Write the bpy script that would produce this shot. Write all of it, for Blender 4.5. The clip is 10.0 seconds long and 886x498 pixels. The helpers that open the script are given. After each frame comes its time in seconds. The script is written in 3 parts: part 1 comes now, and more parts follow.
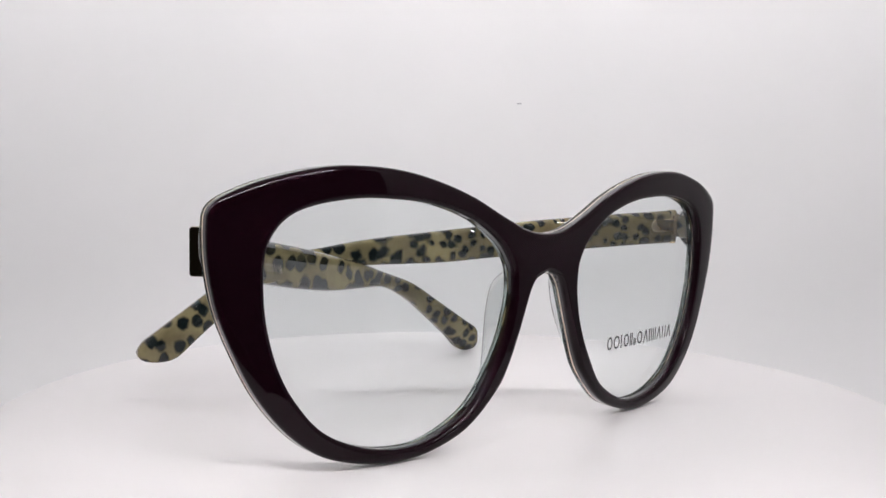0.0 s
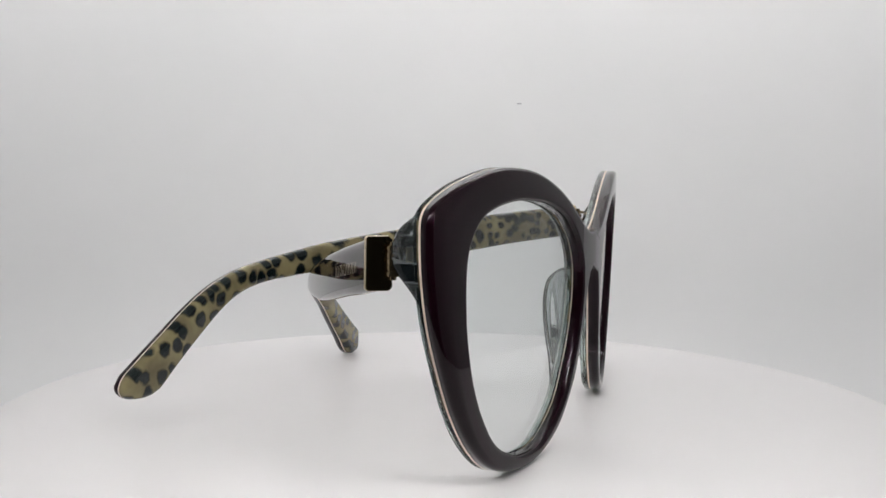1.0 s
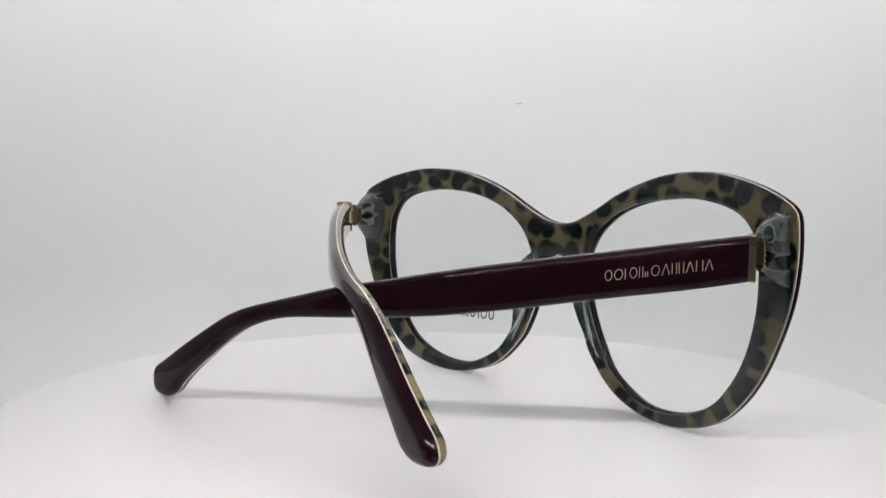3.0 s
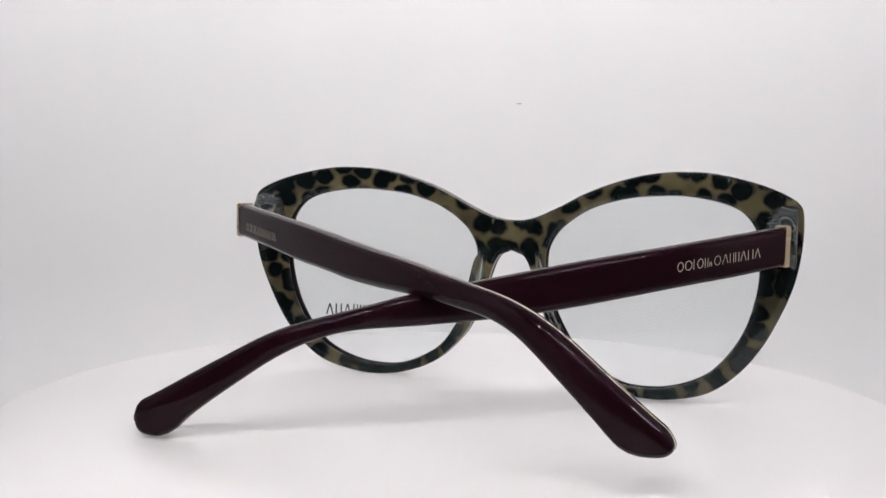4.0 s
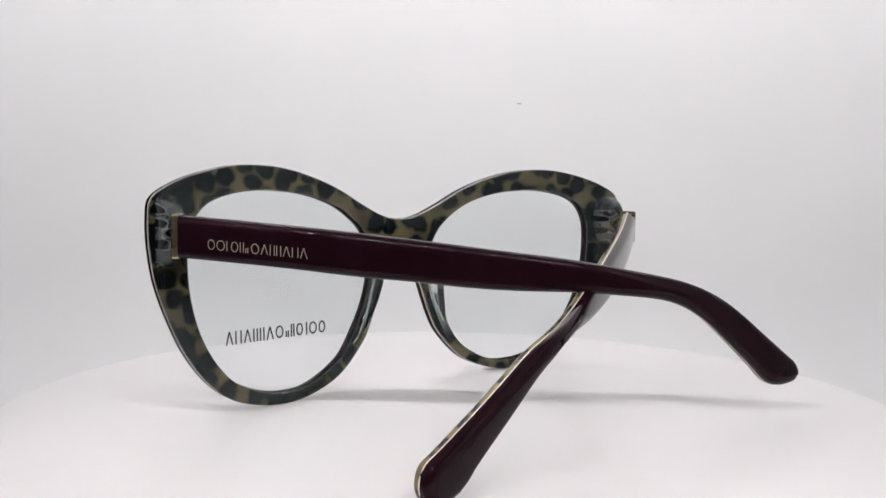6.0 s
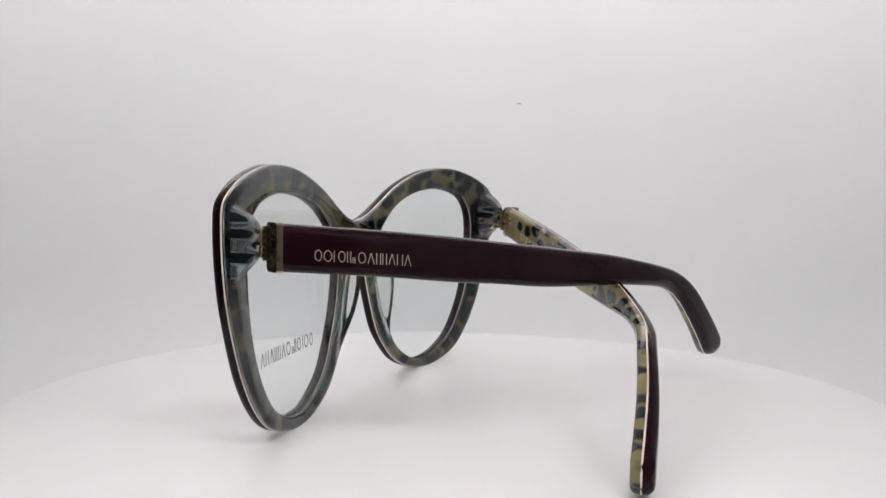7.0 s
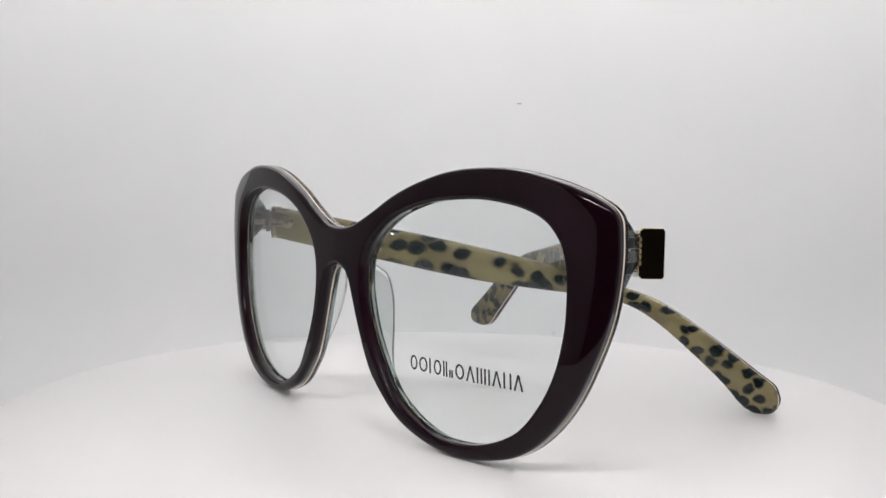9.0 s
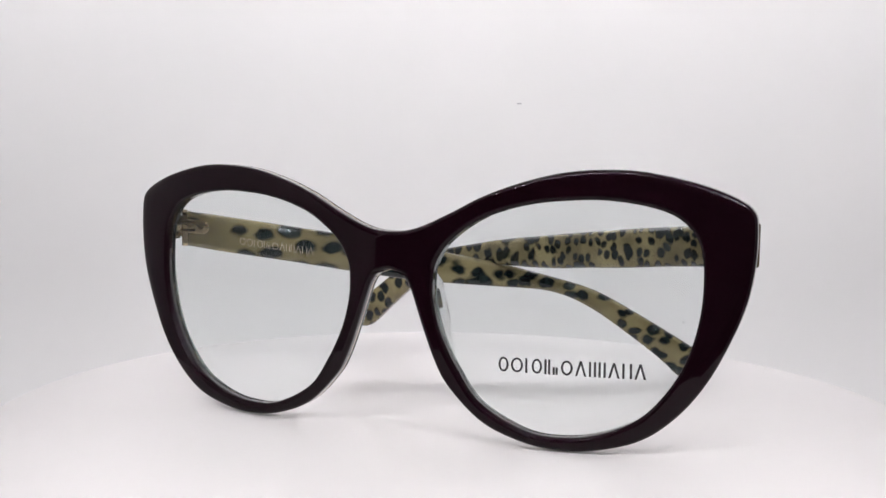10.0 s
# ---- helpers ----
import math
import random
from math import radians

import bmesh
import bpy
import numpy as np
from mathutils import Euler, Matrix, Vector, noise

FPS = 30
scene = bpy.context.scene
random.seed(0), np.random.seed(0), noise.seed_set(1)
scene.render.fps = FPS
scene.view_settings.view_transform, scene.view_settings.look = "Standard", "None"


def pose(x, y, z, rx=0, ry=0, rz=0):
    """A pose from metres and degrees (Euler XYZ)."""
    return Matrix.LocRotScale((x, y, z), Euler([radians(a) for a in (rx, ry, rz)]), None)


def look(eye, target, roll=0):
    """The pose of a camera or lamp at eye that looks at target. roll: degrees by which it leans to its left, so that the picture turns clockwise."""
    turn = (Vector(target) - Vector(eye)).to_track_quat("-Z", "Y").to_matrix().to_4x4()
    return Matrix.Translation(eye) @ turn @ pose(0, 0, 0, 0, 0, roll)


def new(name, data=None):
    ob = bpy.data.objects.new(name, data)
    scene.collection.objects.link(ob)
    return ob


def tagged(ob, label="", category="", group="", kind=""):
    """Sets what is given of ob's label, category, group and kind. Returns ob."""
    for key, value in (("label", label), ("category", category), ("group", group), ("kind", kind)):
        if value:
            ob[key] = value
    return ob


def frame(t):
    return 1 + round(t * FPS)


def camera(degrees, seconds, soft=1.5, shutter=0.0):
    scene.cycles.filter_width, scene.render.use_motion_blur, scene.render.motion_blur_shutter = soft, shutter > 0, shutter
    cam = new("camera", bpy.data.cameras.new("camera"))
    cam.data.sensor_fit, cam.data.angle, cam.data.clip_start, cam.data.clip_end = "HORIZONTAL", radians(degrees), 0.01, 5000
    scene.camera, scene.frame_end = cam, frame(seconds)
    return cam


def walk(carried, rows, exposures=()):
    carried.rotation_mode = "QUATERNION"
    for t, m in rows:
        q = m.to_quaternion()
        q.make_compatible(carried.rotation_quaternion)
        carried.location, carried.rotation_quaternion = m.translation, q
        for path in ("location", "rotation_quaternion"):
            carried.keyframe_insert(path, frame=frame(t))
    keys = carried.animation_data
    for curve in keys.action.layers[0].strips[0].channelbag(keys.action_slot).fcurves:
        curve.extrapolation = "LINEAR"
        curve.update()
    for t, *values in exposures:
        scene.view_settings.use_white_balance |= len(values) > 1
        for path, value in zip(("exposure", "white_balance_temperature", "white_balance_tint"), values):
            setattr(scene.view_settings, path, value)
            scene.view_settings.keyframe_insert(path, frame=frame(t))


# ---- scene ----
MM = 0.001
cam = camera(48.99, 10.0)
EYE = Vector((0.0, -0.230, 0.05607))
YAW, PITCH, ROLL = radians(1.084), radians(-4.569), 0.912
AIM = EYE + Vector((-math.sin(YAW) * math.cos(PITCH), math.cos(YAW) * math.cos(PITCH), math.sin(PITCH)))
walk(cam, [(0.0, look(EYE, AIM, ROLL)), (10.0, look(EYE, AIM, ROLL))],
     exposures=[(0.0, -0.29, 6500, 14.3), (0.5, -0.34, 6500, 12), (1.0, -0.47, 6500, 10), (1.5, -0.56, 6500, 8.5), (2.0, -0.46, 6500, 8.5), (2.5, -0.40, 6500, 9),
                (4.0, -0.28, 6500, 14), (4.5, -0.24, 6500, 14.3), (5.5, -0.25, 6500, 14.3), (7.0, -0.41, 6500, 12), (7.5, -0.51, 6500, 9), (8.0, -0.63, 6500, 4),
                (8.5, -0.47, 6500, 7), (9.0, -0.36, 6500, 11), (9.5, -0.29, 6500, 13), (10.0, -0.23, 6500, 14.3)])

# turn of the platter: degrees at 5 s and per second
TURN_MID, TURN_RATE = 189.886, 29.80


def turn(t):
    return TURN_MID + TURN_RATE * (t - 5.0)


# ---- light ----
world = bpy.data.worlds.new("room")
scene.world = world
world.use_nodes = True
world.node_tree.nodes["Background"].inputs[0].default_value = (0.60, 0.62, 0.65, 1)
world.node_tree.nodes["Background"].inputs[1].default_value = 0.04


# ---- materials ----
def material(name):
    m = bpy.data.materials.new(name)
    m.use_nodes = True
    return m, m.node_tree.nodes, m.node_tree.links, m.node_tree.nodes["Principled BSDF"]


def coords(nodes, links, scale=(1, 1, 1)):
    tc, mp = nodes.new("ShaderNodeTexCoord"), nodes.new("ShaderNodeMapping")
    mp.inputs["Scale"].default_value = scale
    links.new(tc.outputs["Object"], mp.inputs["Vector"])
    return mp.outputs[0]


def noise_tex(nodes, links, vec, scale, detail=3.0, rough=0.5):
    n = nodes.new("ShaderNodeTexNoise")
    n.inputs["Scale"].default_value, n.inputs["Detail"].default_value, n.inputs["Roughness"].default_value = scale, detail, rough
    links.new(vec, n.inputs["Vector"])
    return n


def ramp(nodes, links, fac, stops):
    r = nodes.new("ShaderNodeValToRGB")
    el = r.color_ramp.elements
    while len(el) < len(stops):
        el.new(0.5)
    for e, (p, c) in zip(el, stops):
        e.position, e.color = p, (*c, 1)
    links.new(fac, r.inputs[0])
    return r.outputs[0]


def bump(nodes, links, height, bsdf, strength, dist):
    b = nodes.new("ShaderNodeBump")
    b.inputs["Strength"].default_value, b.inputs["Distance"].default_value = strength, dist
    links.new(height, b.inputs["Height"])
    links.new(b.outputs[0], bsdf.inputs["Normal"])


def mat_white(name, low, high, rough, grain):
    m, n, l, b = material(name)
    v = coords(n, l)
    big = noise_tex(n, l, v, 14, 3)
    l.new(ramp(n, l, big.outputs[0], [(0.3, low), (0.75, high)]), b.inputs["Base Color"])
    b.inputs["Roughness"].default_value = rough
    fine = noise_tex(n, l, v, grain, 4)
    bump(n, l, fine.outputs[0], b, 0.08, 0.0004)
    return m


def mat_plain(name, colour, rough, metal=0.0, coat=0.0, wear=0.06, spec=0.5):
    m, n, l, b = material(name)
    b.inputs["Specular IOR Level"].default_value = spec
    v = coords(n, l)
    t = noise_tex(n, l, v, 260, 4)
    lo = tuple(c * (1 - wear * 2) for c in colour)
    hi = tuple(min(1, c * (1 + wear * 2)) for c in colour)
    l.new(ramp(n, l, t.outputs[0], [(0.3, lo), (0.7, hi)]), b.inputs["Base Color"])
    r = n.new("ShaderNodeMapRange")
    r.inputs["To Min"].default_value, r.inputs["To Max"].default_value = rough * 0.8, rough * 1.25
    l.new(noise_tex(n, l, v, 90, 3).outputs[0], r.inputs["Value"])
    l.new(r.outputs[0], b.inputs["Roughness"])
    b.inputs["Metallic"].default_value = metal
    b.inputs["Coat Weight"].default_value = coat
    b.inputs["Coat Roughness"].default_value = 0.03
    return m


def mat_leopard(name, size, ground_a, ground_b, dark_a, dark_b, spread, soft, stretch=1.0, clear=0.0, turns_to=None):
    """Animal-print acetate: dark uneven spots on mottled tan, under a clear glossy surface."""
    m, n, l, b = material(name)
    v3 = coords(n, l)
    sep, com = n.new("ShaderNodeSeparateXYZ"), n.new("ShaderNodeCombineXYZ")
    l.new(v3, sep.inputs[0])
    st = n.new("ShaderNodeMath")
    st.operation = "MULTIPLY"
    st.inputs[1].default_value = 1.0 / stretch
    l.new(sep.outputs["X"], st.inputs[0])
    l.new(st.outputs[0], com.inputs["X"])
    l.new(sep.outputs["Z"], com.inputs["Y"])
    v = com.outputs[0]
    wob = noise_tex(n, l, v, 330, 2)
    add = n.new("ShaderNodeVectorMath")
    add.operation = "MULTIPLY_ADD"
    l.new(wob.outputs["Color"], add.inputs[0])
    add.inputs[1].default_value = (0.0022, 0.0022, 0.0022)
    l.new(v, add.inputs[2])
    def cells(width):
        vor = n.new("ShaderNodeTexVoronoi")
        vor.voronoi_dimensions = "2D"
        vor.inputs["Scale"].default_value = 1.0 / width
        vor.inputs["Randomness"].default_value = 0.8
        l.new(add.outputs[0], vor.inputs["Vector"])
        return vor.outputs["Distance"]
    near_cell = cells(size)
    if turns_to:
        # the spots change size along x, between two places
        width, x_from, x_to = turns_to
        along, blend = n.new("ShaderNodeMapRange"), n.new("ShaderNodeMix")
        along.inputs["From Min"].default_value, along.inputs["From Max"].default_value = x_from, x_to
        l.new(sep.outputs["X"], along.inputs["Value"])
        l.new(along.outputs[0], blend.inputs[0])
        l.new(near_cell, blend.inputs[2])
        l.new(cells(width), blend.inputs[3])
        near_cell = blend.outputs[0]
    vary = n.new("ShaderNodeMath")
    vary.operation = "MULTIPLY_ADD"
    vary.inputs[1].default_value = 0.55
    l.new(noise_tex(n, l, v, 0.42 / size, 1).outputs[0], vary.inputs[0])
    lift = n.new("ShaderNodeMath")
    lift.operation = "SUBTRACT"
    lift.inputs[1].default_value = 0.275
    l.new(near_cell, vary.inputs[2])
    l.new(vary.outputs[0], lift.inputs[0])
    spot = ramp(n, l, lift.outputs[0], [(spread, (1, 1, 1)), (spread + soft, (0, 0, 0))])
    ground = ramp(n, l, noise_tex(n, l, v, 90, 4).outputs[0], [(0.35, ground_a), (0.65, ground_b)])
    dark = ramp(n, l, noise_tex(n, l, v, 300, 2).outputs[0], [(0.35, dark_a), (0.7, dark_b)])
    mix = n.new("ShaderNodeMix")
    mix.data_type = "RGBA"
    l.new(spot, mix.inputs[0])
    l.new(ground, mix.inputs[6])
    l.new(dark, mix.inputs[7])
    l.new(mix.outputs[2], b.inputs["Base Color"])
    if clear > 0:
        # between the spots the acetate lets light through
        see = n.new("ShaderNodeMath")
        see.operation = "MULTIPLY_ADD"
        see.inputs[1].default_value, see.inputs[2].default_value = -clear, clear
        l.new(spot, see.inputs[0])
        l.new(see.outputs[0], b.inputs["Transmission Weight"])
        b.inputs["IOR"].default_value = 1.47
    b.inputs["Roughness"].default_value = 0.045
    b.inputs["Specular IOR Level"].default_value = 0.44
    b.inputs["Coat Weight"].default_value = 0.0
    b.inputs["Coat Roughness"].default_value = 0.04
    return m


def mat_clear(name, tint, rough, ior=1.47):
    m, n, l, b = material(name)
    b.inputs["Base Color"].default_value = (*tint, 1)
    b.inputs["Transmission Weight"].default_value = 1.0
    b.inputs["IOR"].default_value = ior
    b.inputs["Roughness"].default_value = rough
    return m


def mat_lens(name):
    """Thin clear demo lens: passes light straight on, mirrors by its angle."""
    m, n, l, b = material(name)
    n.remove(b)
    clear, gloss, mix, fr = (n.new("ShaderNodeBsdfTransparent"), n.new("ShaderNodeBsdfGlossy"), n.new("ShaderNodeMixShader"), n.new("ShaderNodeLayerWeight"))
    pw, ma = n.new("ShaderNodeMath"), n.new("ShaderNodeMath")
    pw.operation, ma.operation = "POWER", "MULTIPLY_ADD"
    pw.inputs[1].default_value, ma.inputs[1].default_value, ma.inputs[2].default_value = 5.0, 0.90, 0.03
    l.new(fr.outputs["Facing"], pw.inputs[0])
    l.new(pw.outputs[0], ma.inputs[0])
    clear.inputs[0].default_value = (0.945, 0.962, 0.962, 1)
    gloss.inputs["Roughness"].default_value = 0.02
    l.new(ma.outputs[0], mix.inputs[0])
    l.new(clear.outputs[0], mix.inputs[1])
    l.new(gloss.outputs[0], mix.inputs[2])
    l.new(mix.outputs[0], n["Material Output"].inputs[0])
    return m


def mat_glow(name, colour, strength):
    m, n, l, b = material(name)
    b.inputs["Base Color"].default_value = (*colour, 1)
    b.inputs["Emission Color"].default_value = (*colour, 1)
    b.inputs["Emission Strength"].default_value = strength
    return m


M_PAPER = mat_white("white_backdrop_paper", (0.865, 0.87, 0.875), (0.89, 0.89, 0.895), 0.85, 900)
M_PLATTER = mat_white("white_platter_plastic", (0.80, 0.783, 0.787), (0.83, 0.813, 0.817), 0.38, 1500)
# grey picked to cut bounced light and deepen shadows inside the box
M_WALL = mat_white("unseen_box_wall_grey", (0.43, 0.43, 0.435), (0.48, 0.48, 0.485), 0.7, 700)
M_PLUM = mat_plain("dark_plum_acetate", (0.0066, 0.0014, 0.0034), 0.035, wear=0.06, spec=0.18)
# same laminate as the front; the arms' brighter look is painted into this copy
M_PLUM_ARM_LIT = mat_plain("plum_acetate_arm_lit", (0.0108, 0.0029, 0.0052), 0.04, wear=0.08, spec=0.14)
M_CREAM = mat_plain("cream_laminate", (0.72, 0.60, 0.50), 0.35)
M_PRINT = mat_leopard("leopard_acetate_front", 0.0046, (0.056, 0.043, 0.029), (0.160, 0.128, 0.067), (0.0015, 0.004, 0.005), (0.006, 0.010, 0.0105), 0.44, 0.16, 1.15)
M_PRINT_ARM = {1: mat_leopard("leopard_acetate_arm", 0.0028, (0.118, 0.098, 0.053), (0.240, 0.203, 0.103), (0.003, 0.007, 0.008), (0.012, 0.017, 0.016), 0.30, 0.16, 0.82, turns_to=(0.0043, 0.020, -0.008)),
               -1: mat_leopard("leopard_acetate_arm_large", 0.0049, (0.122, 0.100, 0.053), (0.250, 0.211, 0.105), (0.003, 0.007, 0.008), (0.012, 0.019, 0.019), 0.295, 0.15, 1.25, turns_to=(0.0036, -0.022, 0.004))}
M_SMOKE = mat_leopard("smoky_acetate", 0.0030, (0.24, 0.28, 0.29), (0.46, 0.50, 0.51), (0.003, 0.005, 0.006), (0.012, 0.016, 0.018), 0.30, 0.16, 1.6, 0.92)
M_GOLD = mat_plain("pale_gold_metal", (0.62, 0.50, 0.32), 0.27, metal=1.0)
# same gold, darkened: the dark room's reflection is put into the base colour
M_GOLD_DARKENED = mat_plain("polished_gold_dark_reflection", (0.17, 0.13, 0.075), 0.06, metal=1.0)
M_HINGE = mat_plain("hinge_bronze", (0.40, 0.31, 0.19), 0.24, metal=1.0)
M_GILT = mat_plain("gilt_print", (0.60, 0.54, 0.43), 0.3, metal=0.6)
M_INK = mat_plain("black_print", (0.02, 0.02, 0.022), 0.5)
M_CLEAR = mat_clear("clear_acetate", (0.84, 0.86, 0.86), 0.04)
M_BACK = mat_clear("smoky_clear_acetate", (0.55, 0.62, 0.60), 0.03, 1.36)
M_LENS = mat_lens("demo_lens")
M_LED = mat_glow("led_chip", (1.0, 0.985, 0.97), 860.0)
# chips of the added ceiling strip, a helper light for the backdrop
M_LED_ADDED = mat_glow("led_chip_added", (1.0, 0.985, 0.97), 775.0)
M_DESK = mat_plain("dark_desk", (0.045, 0.035, 0.028), 0.5, wear=0.25)
M_FLECK = mat_plain("grey_fleck", (0.52, 0.52, 0.54), 0.8)
M_RAIL = mat_plain("white_rail", (0.7, 0.7, 0.7), 0.4)


# ---- building helpers ----
def mesh_of(name, bm, mat, smooth=35):
    bmesh.ops.recalc_face_normals(bm, faces=bm.faces)
    me = bpy.data.meshes.new(name)
    bm.to_mesh(me)
    bm.free()
    me.materials.append(mat)
    if smooth:
        me.shade_smooth()
        me.set_sharp_from_angle(angle=radians(smooth))
    return me


def part(name, bm, mat, parent, label="", smooth=35):
    ob = new(name, mesh_of(name, bm, mat, smooth))
    ob.parent = parent
    return tagged(ob, label) if label else ob


def box_bm(sx, sy, sz, bevel=0.0, m=Matrix()):
    bm = bmesh.new()
    bmesh.ops.create_cube(bm, size=1, matrix=Matrix.Diagonal((sx, sy, sz, 1)))
    if bevel:
        bmesh.ops.bevel(bm, geom=bm.edges[:], offset=bevel, segments=2, affect="EDGES", profile=0.6)
    bmesh.ops.transform(bm, matrix=m, verts=bm.verts)
    return bm


def lathe(profile, n=128):
    """A solid of revolution about z from (radius, z) pairs; radius 0 closes it."""
    bm = bmesh.new()
    rings = []
    for r, z in profile:
        rings.append([bm.verts.new((r * math.cos(2 * math.pi * i / n), r * math.sin(2 * math.pi * i / n), z)) for i in range(n)] if r > 0 else [bm.verts.new((0, 0, z))])
    for a, b in zip(rings, rings[1:]):
        for i in range(n):
            j = (i + 1) % n
            vs = [a[i % len(a)], a[j % len(a)], b[j % len(b)], b[i % len(b)]]
            bm.faces.new(list(dict.fromkeys(vs)))
    return bm


def spline(points, steps, closed):
    """Catmull-Rom through a few control points."""
    out, n = [], len(points)
    for i in range(n if closed else n - 1):
        if closed:
            p = [Vector(points[(i + k) % n]) for k in (-1, 0, 1, 2)]
        else:
            p = [Vector(points[min(max(i + k, 0), n - 1)]) for k in (-1, 0, 1, 2)]
        for j in range(steps):
            t = j / steps
            out.append(0.5 * (2 * p[1] + (p[2] - p[0]) * t + (2 * p[0] - 5 * p[1] + 4 * p[2] - p[3]) * t * t + (3 * p[1] - p[0] - 3 * p[2] + p[3]) * t ** 3))
    if not closed:
        out.append(Vector(points[-1]))
    return out


def loft(bm, rows, closed):
    """Quads between rows of points."""
    vs = [[bm.verts.new(p) for p in r] for r in rows]
    k = len(vs)
    for i in range(k if closed else k - 1):
        a, b = vs[i], vs[(i + 1) % k]
        for j in range(len(a) - 1):
            bm.faces.new((a[j], a[j + 1], b[j + 1], b[j]))
    return vs


# ---- the photo box ----
FLOOR = -0.125


def photo_box():
    # paper sweep: floor that curves up into the back
    bm = bmesh.new()
    line = [(-0.18, FLOOR), (0.10, FLOOR)]
    for i in range(1, 17):
        a = math.pi / 2 * i / 16
        line.append((0.10 + 0.13 * math.sin(a), FLOOR + 0.13 * (1 - math.cos(a))))
    line.append((0.23, 0.345))
    rows = [[Vector((x, y, z)) for y, z in line] + [Vector((x, y + 0.002, z - 0.002)) for y, z in reversed(line)] for x in np.linspace(-0.232, 0.232, 25)]
    loft(bm, rows, False)
    tagged(new("backdrop", mesh_of("backdrop", bm, M_PAPER)), "seamless white paper sweep behind the turntable", "backdrop", kind="structure")
    # unseen sides and top, added to shape bounce and reflections
    for x, nm in ((-0.238, "unseen_wall_left"), (0.238, "unseen_wall_right")):
        ob = new(nm, mesh_of(nm, box_bm(0.01, 0.44, 0.48, 0.001, pose(x, 0.02, 0.11)), M_WALL, 0))
        tagged(ob, "unseen side wall of photo box, grey to cut bounced light", "wall", kind="structure")
    ob = new("ceiling", mesh_of("ceiling", box_bm(0.486, 0.42, 0.01, 0.001, pose(0, 0.03, 0.355)), M_WALL, 0))
    tagged(ob, "unseen top of photo box, grey to cut bounced light", "ceiling", kind="structure")


def led_strip(y, z, lean, mat, hung):
    top = new("led_strip")
    top.matrix_world = pose(0, y, z, lean)
    tagged(top, "white rail on two thin rods with a row of lit LEDs" if hung else "added unseen ceiling rail with small LEDs that brighten the backdrop", "light strip", "light strips")
    part("rail", box_bm(0.43, 0.012, 0.005, 0.001), M_RAIL, top)
    chip = mesh_of("led", box_bm(0.0022, 0.0042, 0.0012, 0.0003), mat, 0)
    for i in range(36):
        o = new("led", chip)
        o.parent = top
        o.location = (-0.20 + 0.4 * i / 35, 0, -0.0030)
    turned = pose(0, 0, 0, lean).inverted()
    if hung:
        # thin rods from the front edge of the box top
        rod = Vector((0, 0.052, 0.350 - z))
        for x in (-0.15, 0.15):
            bm = bmesh.new()
            tilt = Matrix.Rotation(-math.atan2(rod.y, rod.z), 4, "X")
            bmesh.ops.create_cone(bm, cap_ends=True, segments=12, radius1=0.0015, radius2=0.0015, depth=rod.length, matrix=turned @ Matrix.Translation(Vector((x, 0, 0.001)) + rod / 2) @ tilt)
            part("rod", bm, M_RAIL, top)
    else:
        for x in (-0.15, 0.15):
            part("bracket", box_bm(0.01, 0.008, 0.014, 0.0006, turned @ pose(x, 0, 0.006)), M_RAIL, top)
    return top


photo_box()
led_strip(-0.230, 0.225, 45, M_LED, True)
# the ceiling strip is an unseen helper, added to brighten the upper backdrop
led_strip(0.150, 0.340, 72, M_LED_ADDED, False)
tagged(new("floor", mesh_of("floor", box_bm(1.4, 1.0, 0.03, 0.002, pose(0, -0.05, FLOOR - 0.0195)), M_DESK, 0)), "dark wooden desk top under the photo box", "desk top", kind="structure")

fleck = new("wall_mark", mesh_of("wall_mark", box_bm(0.0022, 0.0006, 0.0007, 0.0002, pose(0.0259, 0.2298, 0.0882)), M_FLECK, 0))
tagged(fleck, "tiny grey fleck on the paper backdrop", "mark", kind="structure")

# ---- turntable ----
TABLE_H = -FLOOR
turntable = new("turntable")
turntable.location = (0, 0, FLOOR)
tagged(turntable, "round white plastic display turntable, slowly turning", "turntable")
part("base", lathe([(0, 0), (0.072, 0), (0.075, 0.002), (0.075, TABLE_H - 0.015), (0.072, TABLE_H - 0.012), (0, TABLE_H - 0.012)]), M_PLATTER, turntable, "plain white round base")
platter = part("platter", lathe([(r, TABLE_H + dz) for r, dz in ((0, -0.011), (0.1055, -0.011), (0.1070, -0.0105), (0.1078, -0.009), (0.1078, -0.0018), (0.1074, -0.0005), (0.1064, 0), (0.05, 0), (0, 0))]), M_PLATTER, turntable, "flat white turning disc")

# ---- eyeglasses ----
OFF, ARM_OFF = -3.6, -3.3          # the bridge lies this far (mm) from the platter's axis
glasses = new("eyeglasses")
tagged(glasses, "dark plum cat-eye eyeglasses with leopard-print backs, arms half folded", "eyeglasses")

OUTER = [(0, 43.5), (3.2, 43.72), (7, 44.8), (13, 47.6), (19.5, 51), (27, 53.9), (35.5, 56.1), (44, 56.9), (52, 56.5), (61.5, 54.4), (68.2, 51.8), (71.5, 49.3), (72.2, 45.5),
         (72.0, 39), (70.7, 31.5), (68.0, 24), (63.8, 15.5), (58.2, 8.3), (51.5, 3.3), (43, 0.8), (35.5, 0.3), (28, 1.5), (20, 5), (13.2, 11.6), (10.3, 16.5),
         (7.6, 23.5), (5.6, 29.5), (4.4, 32.6), (2.6, 34.8), (0, 35.5)]
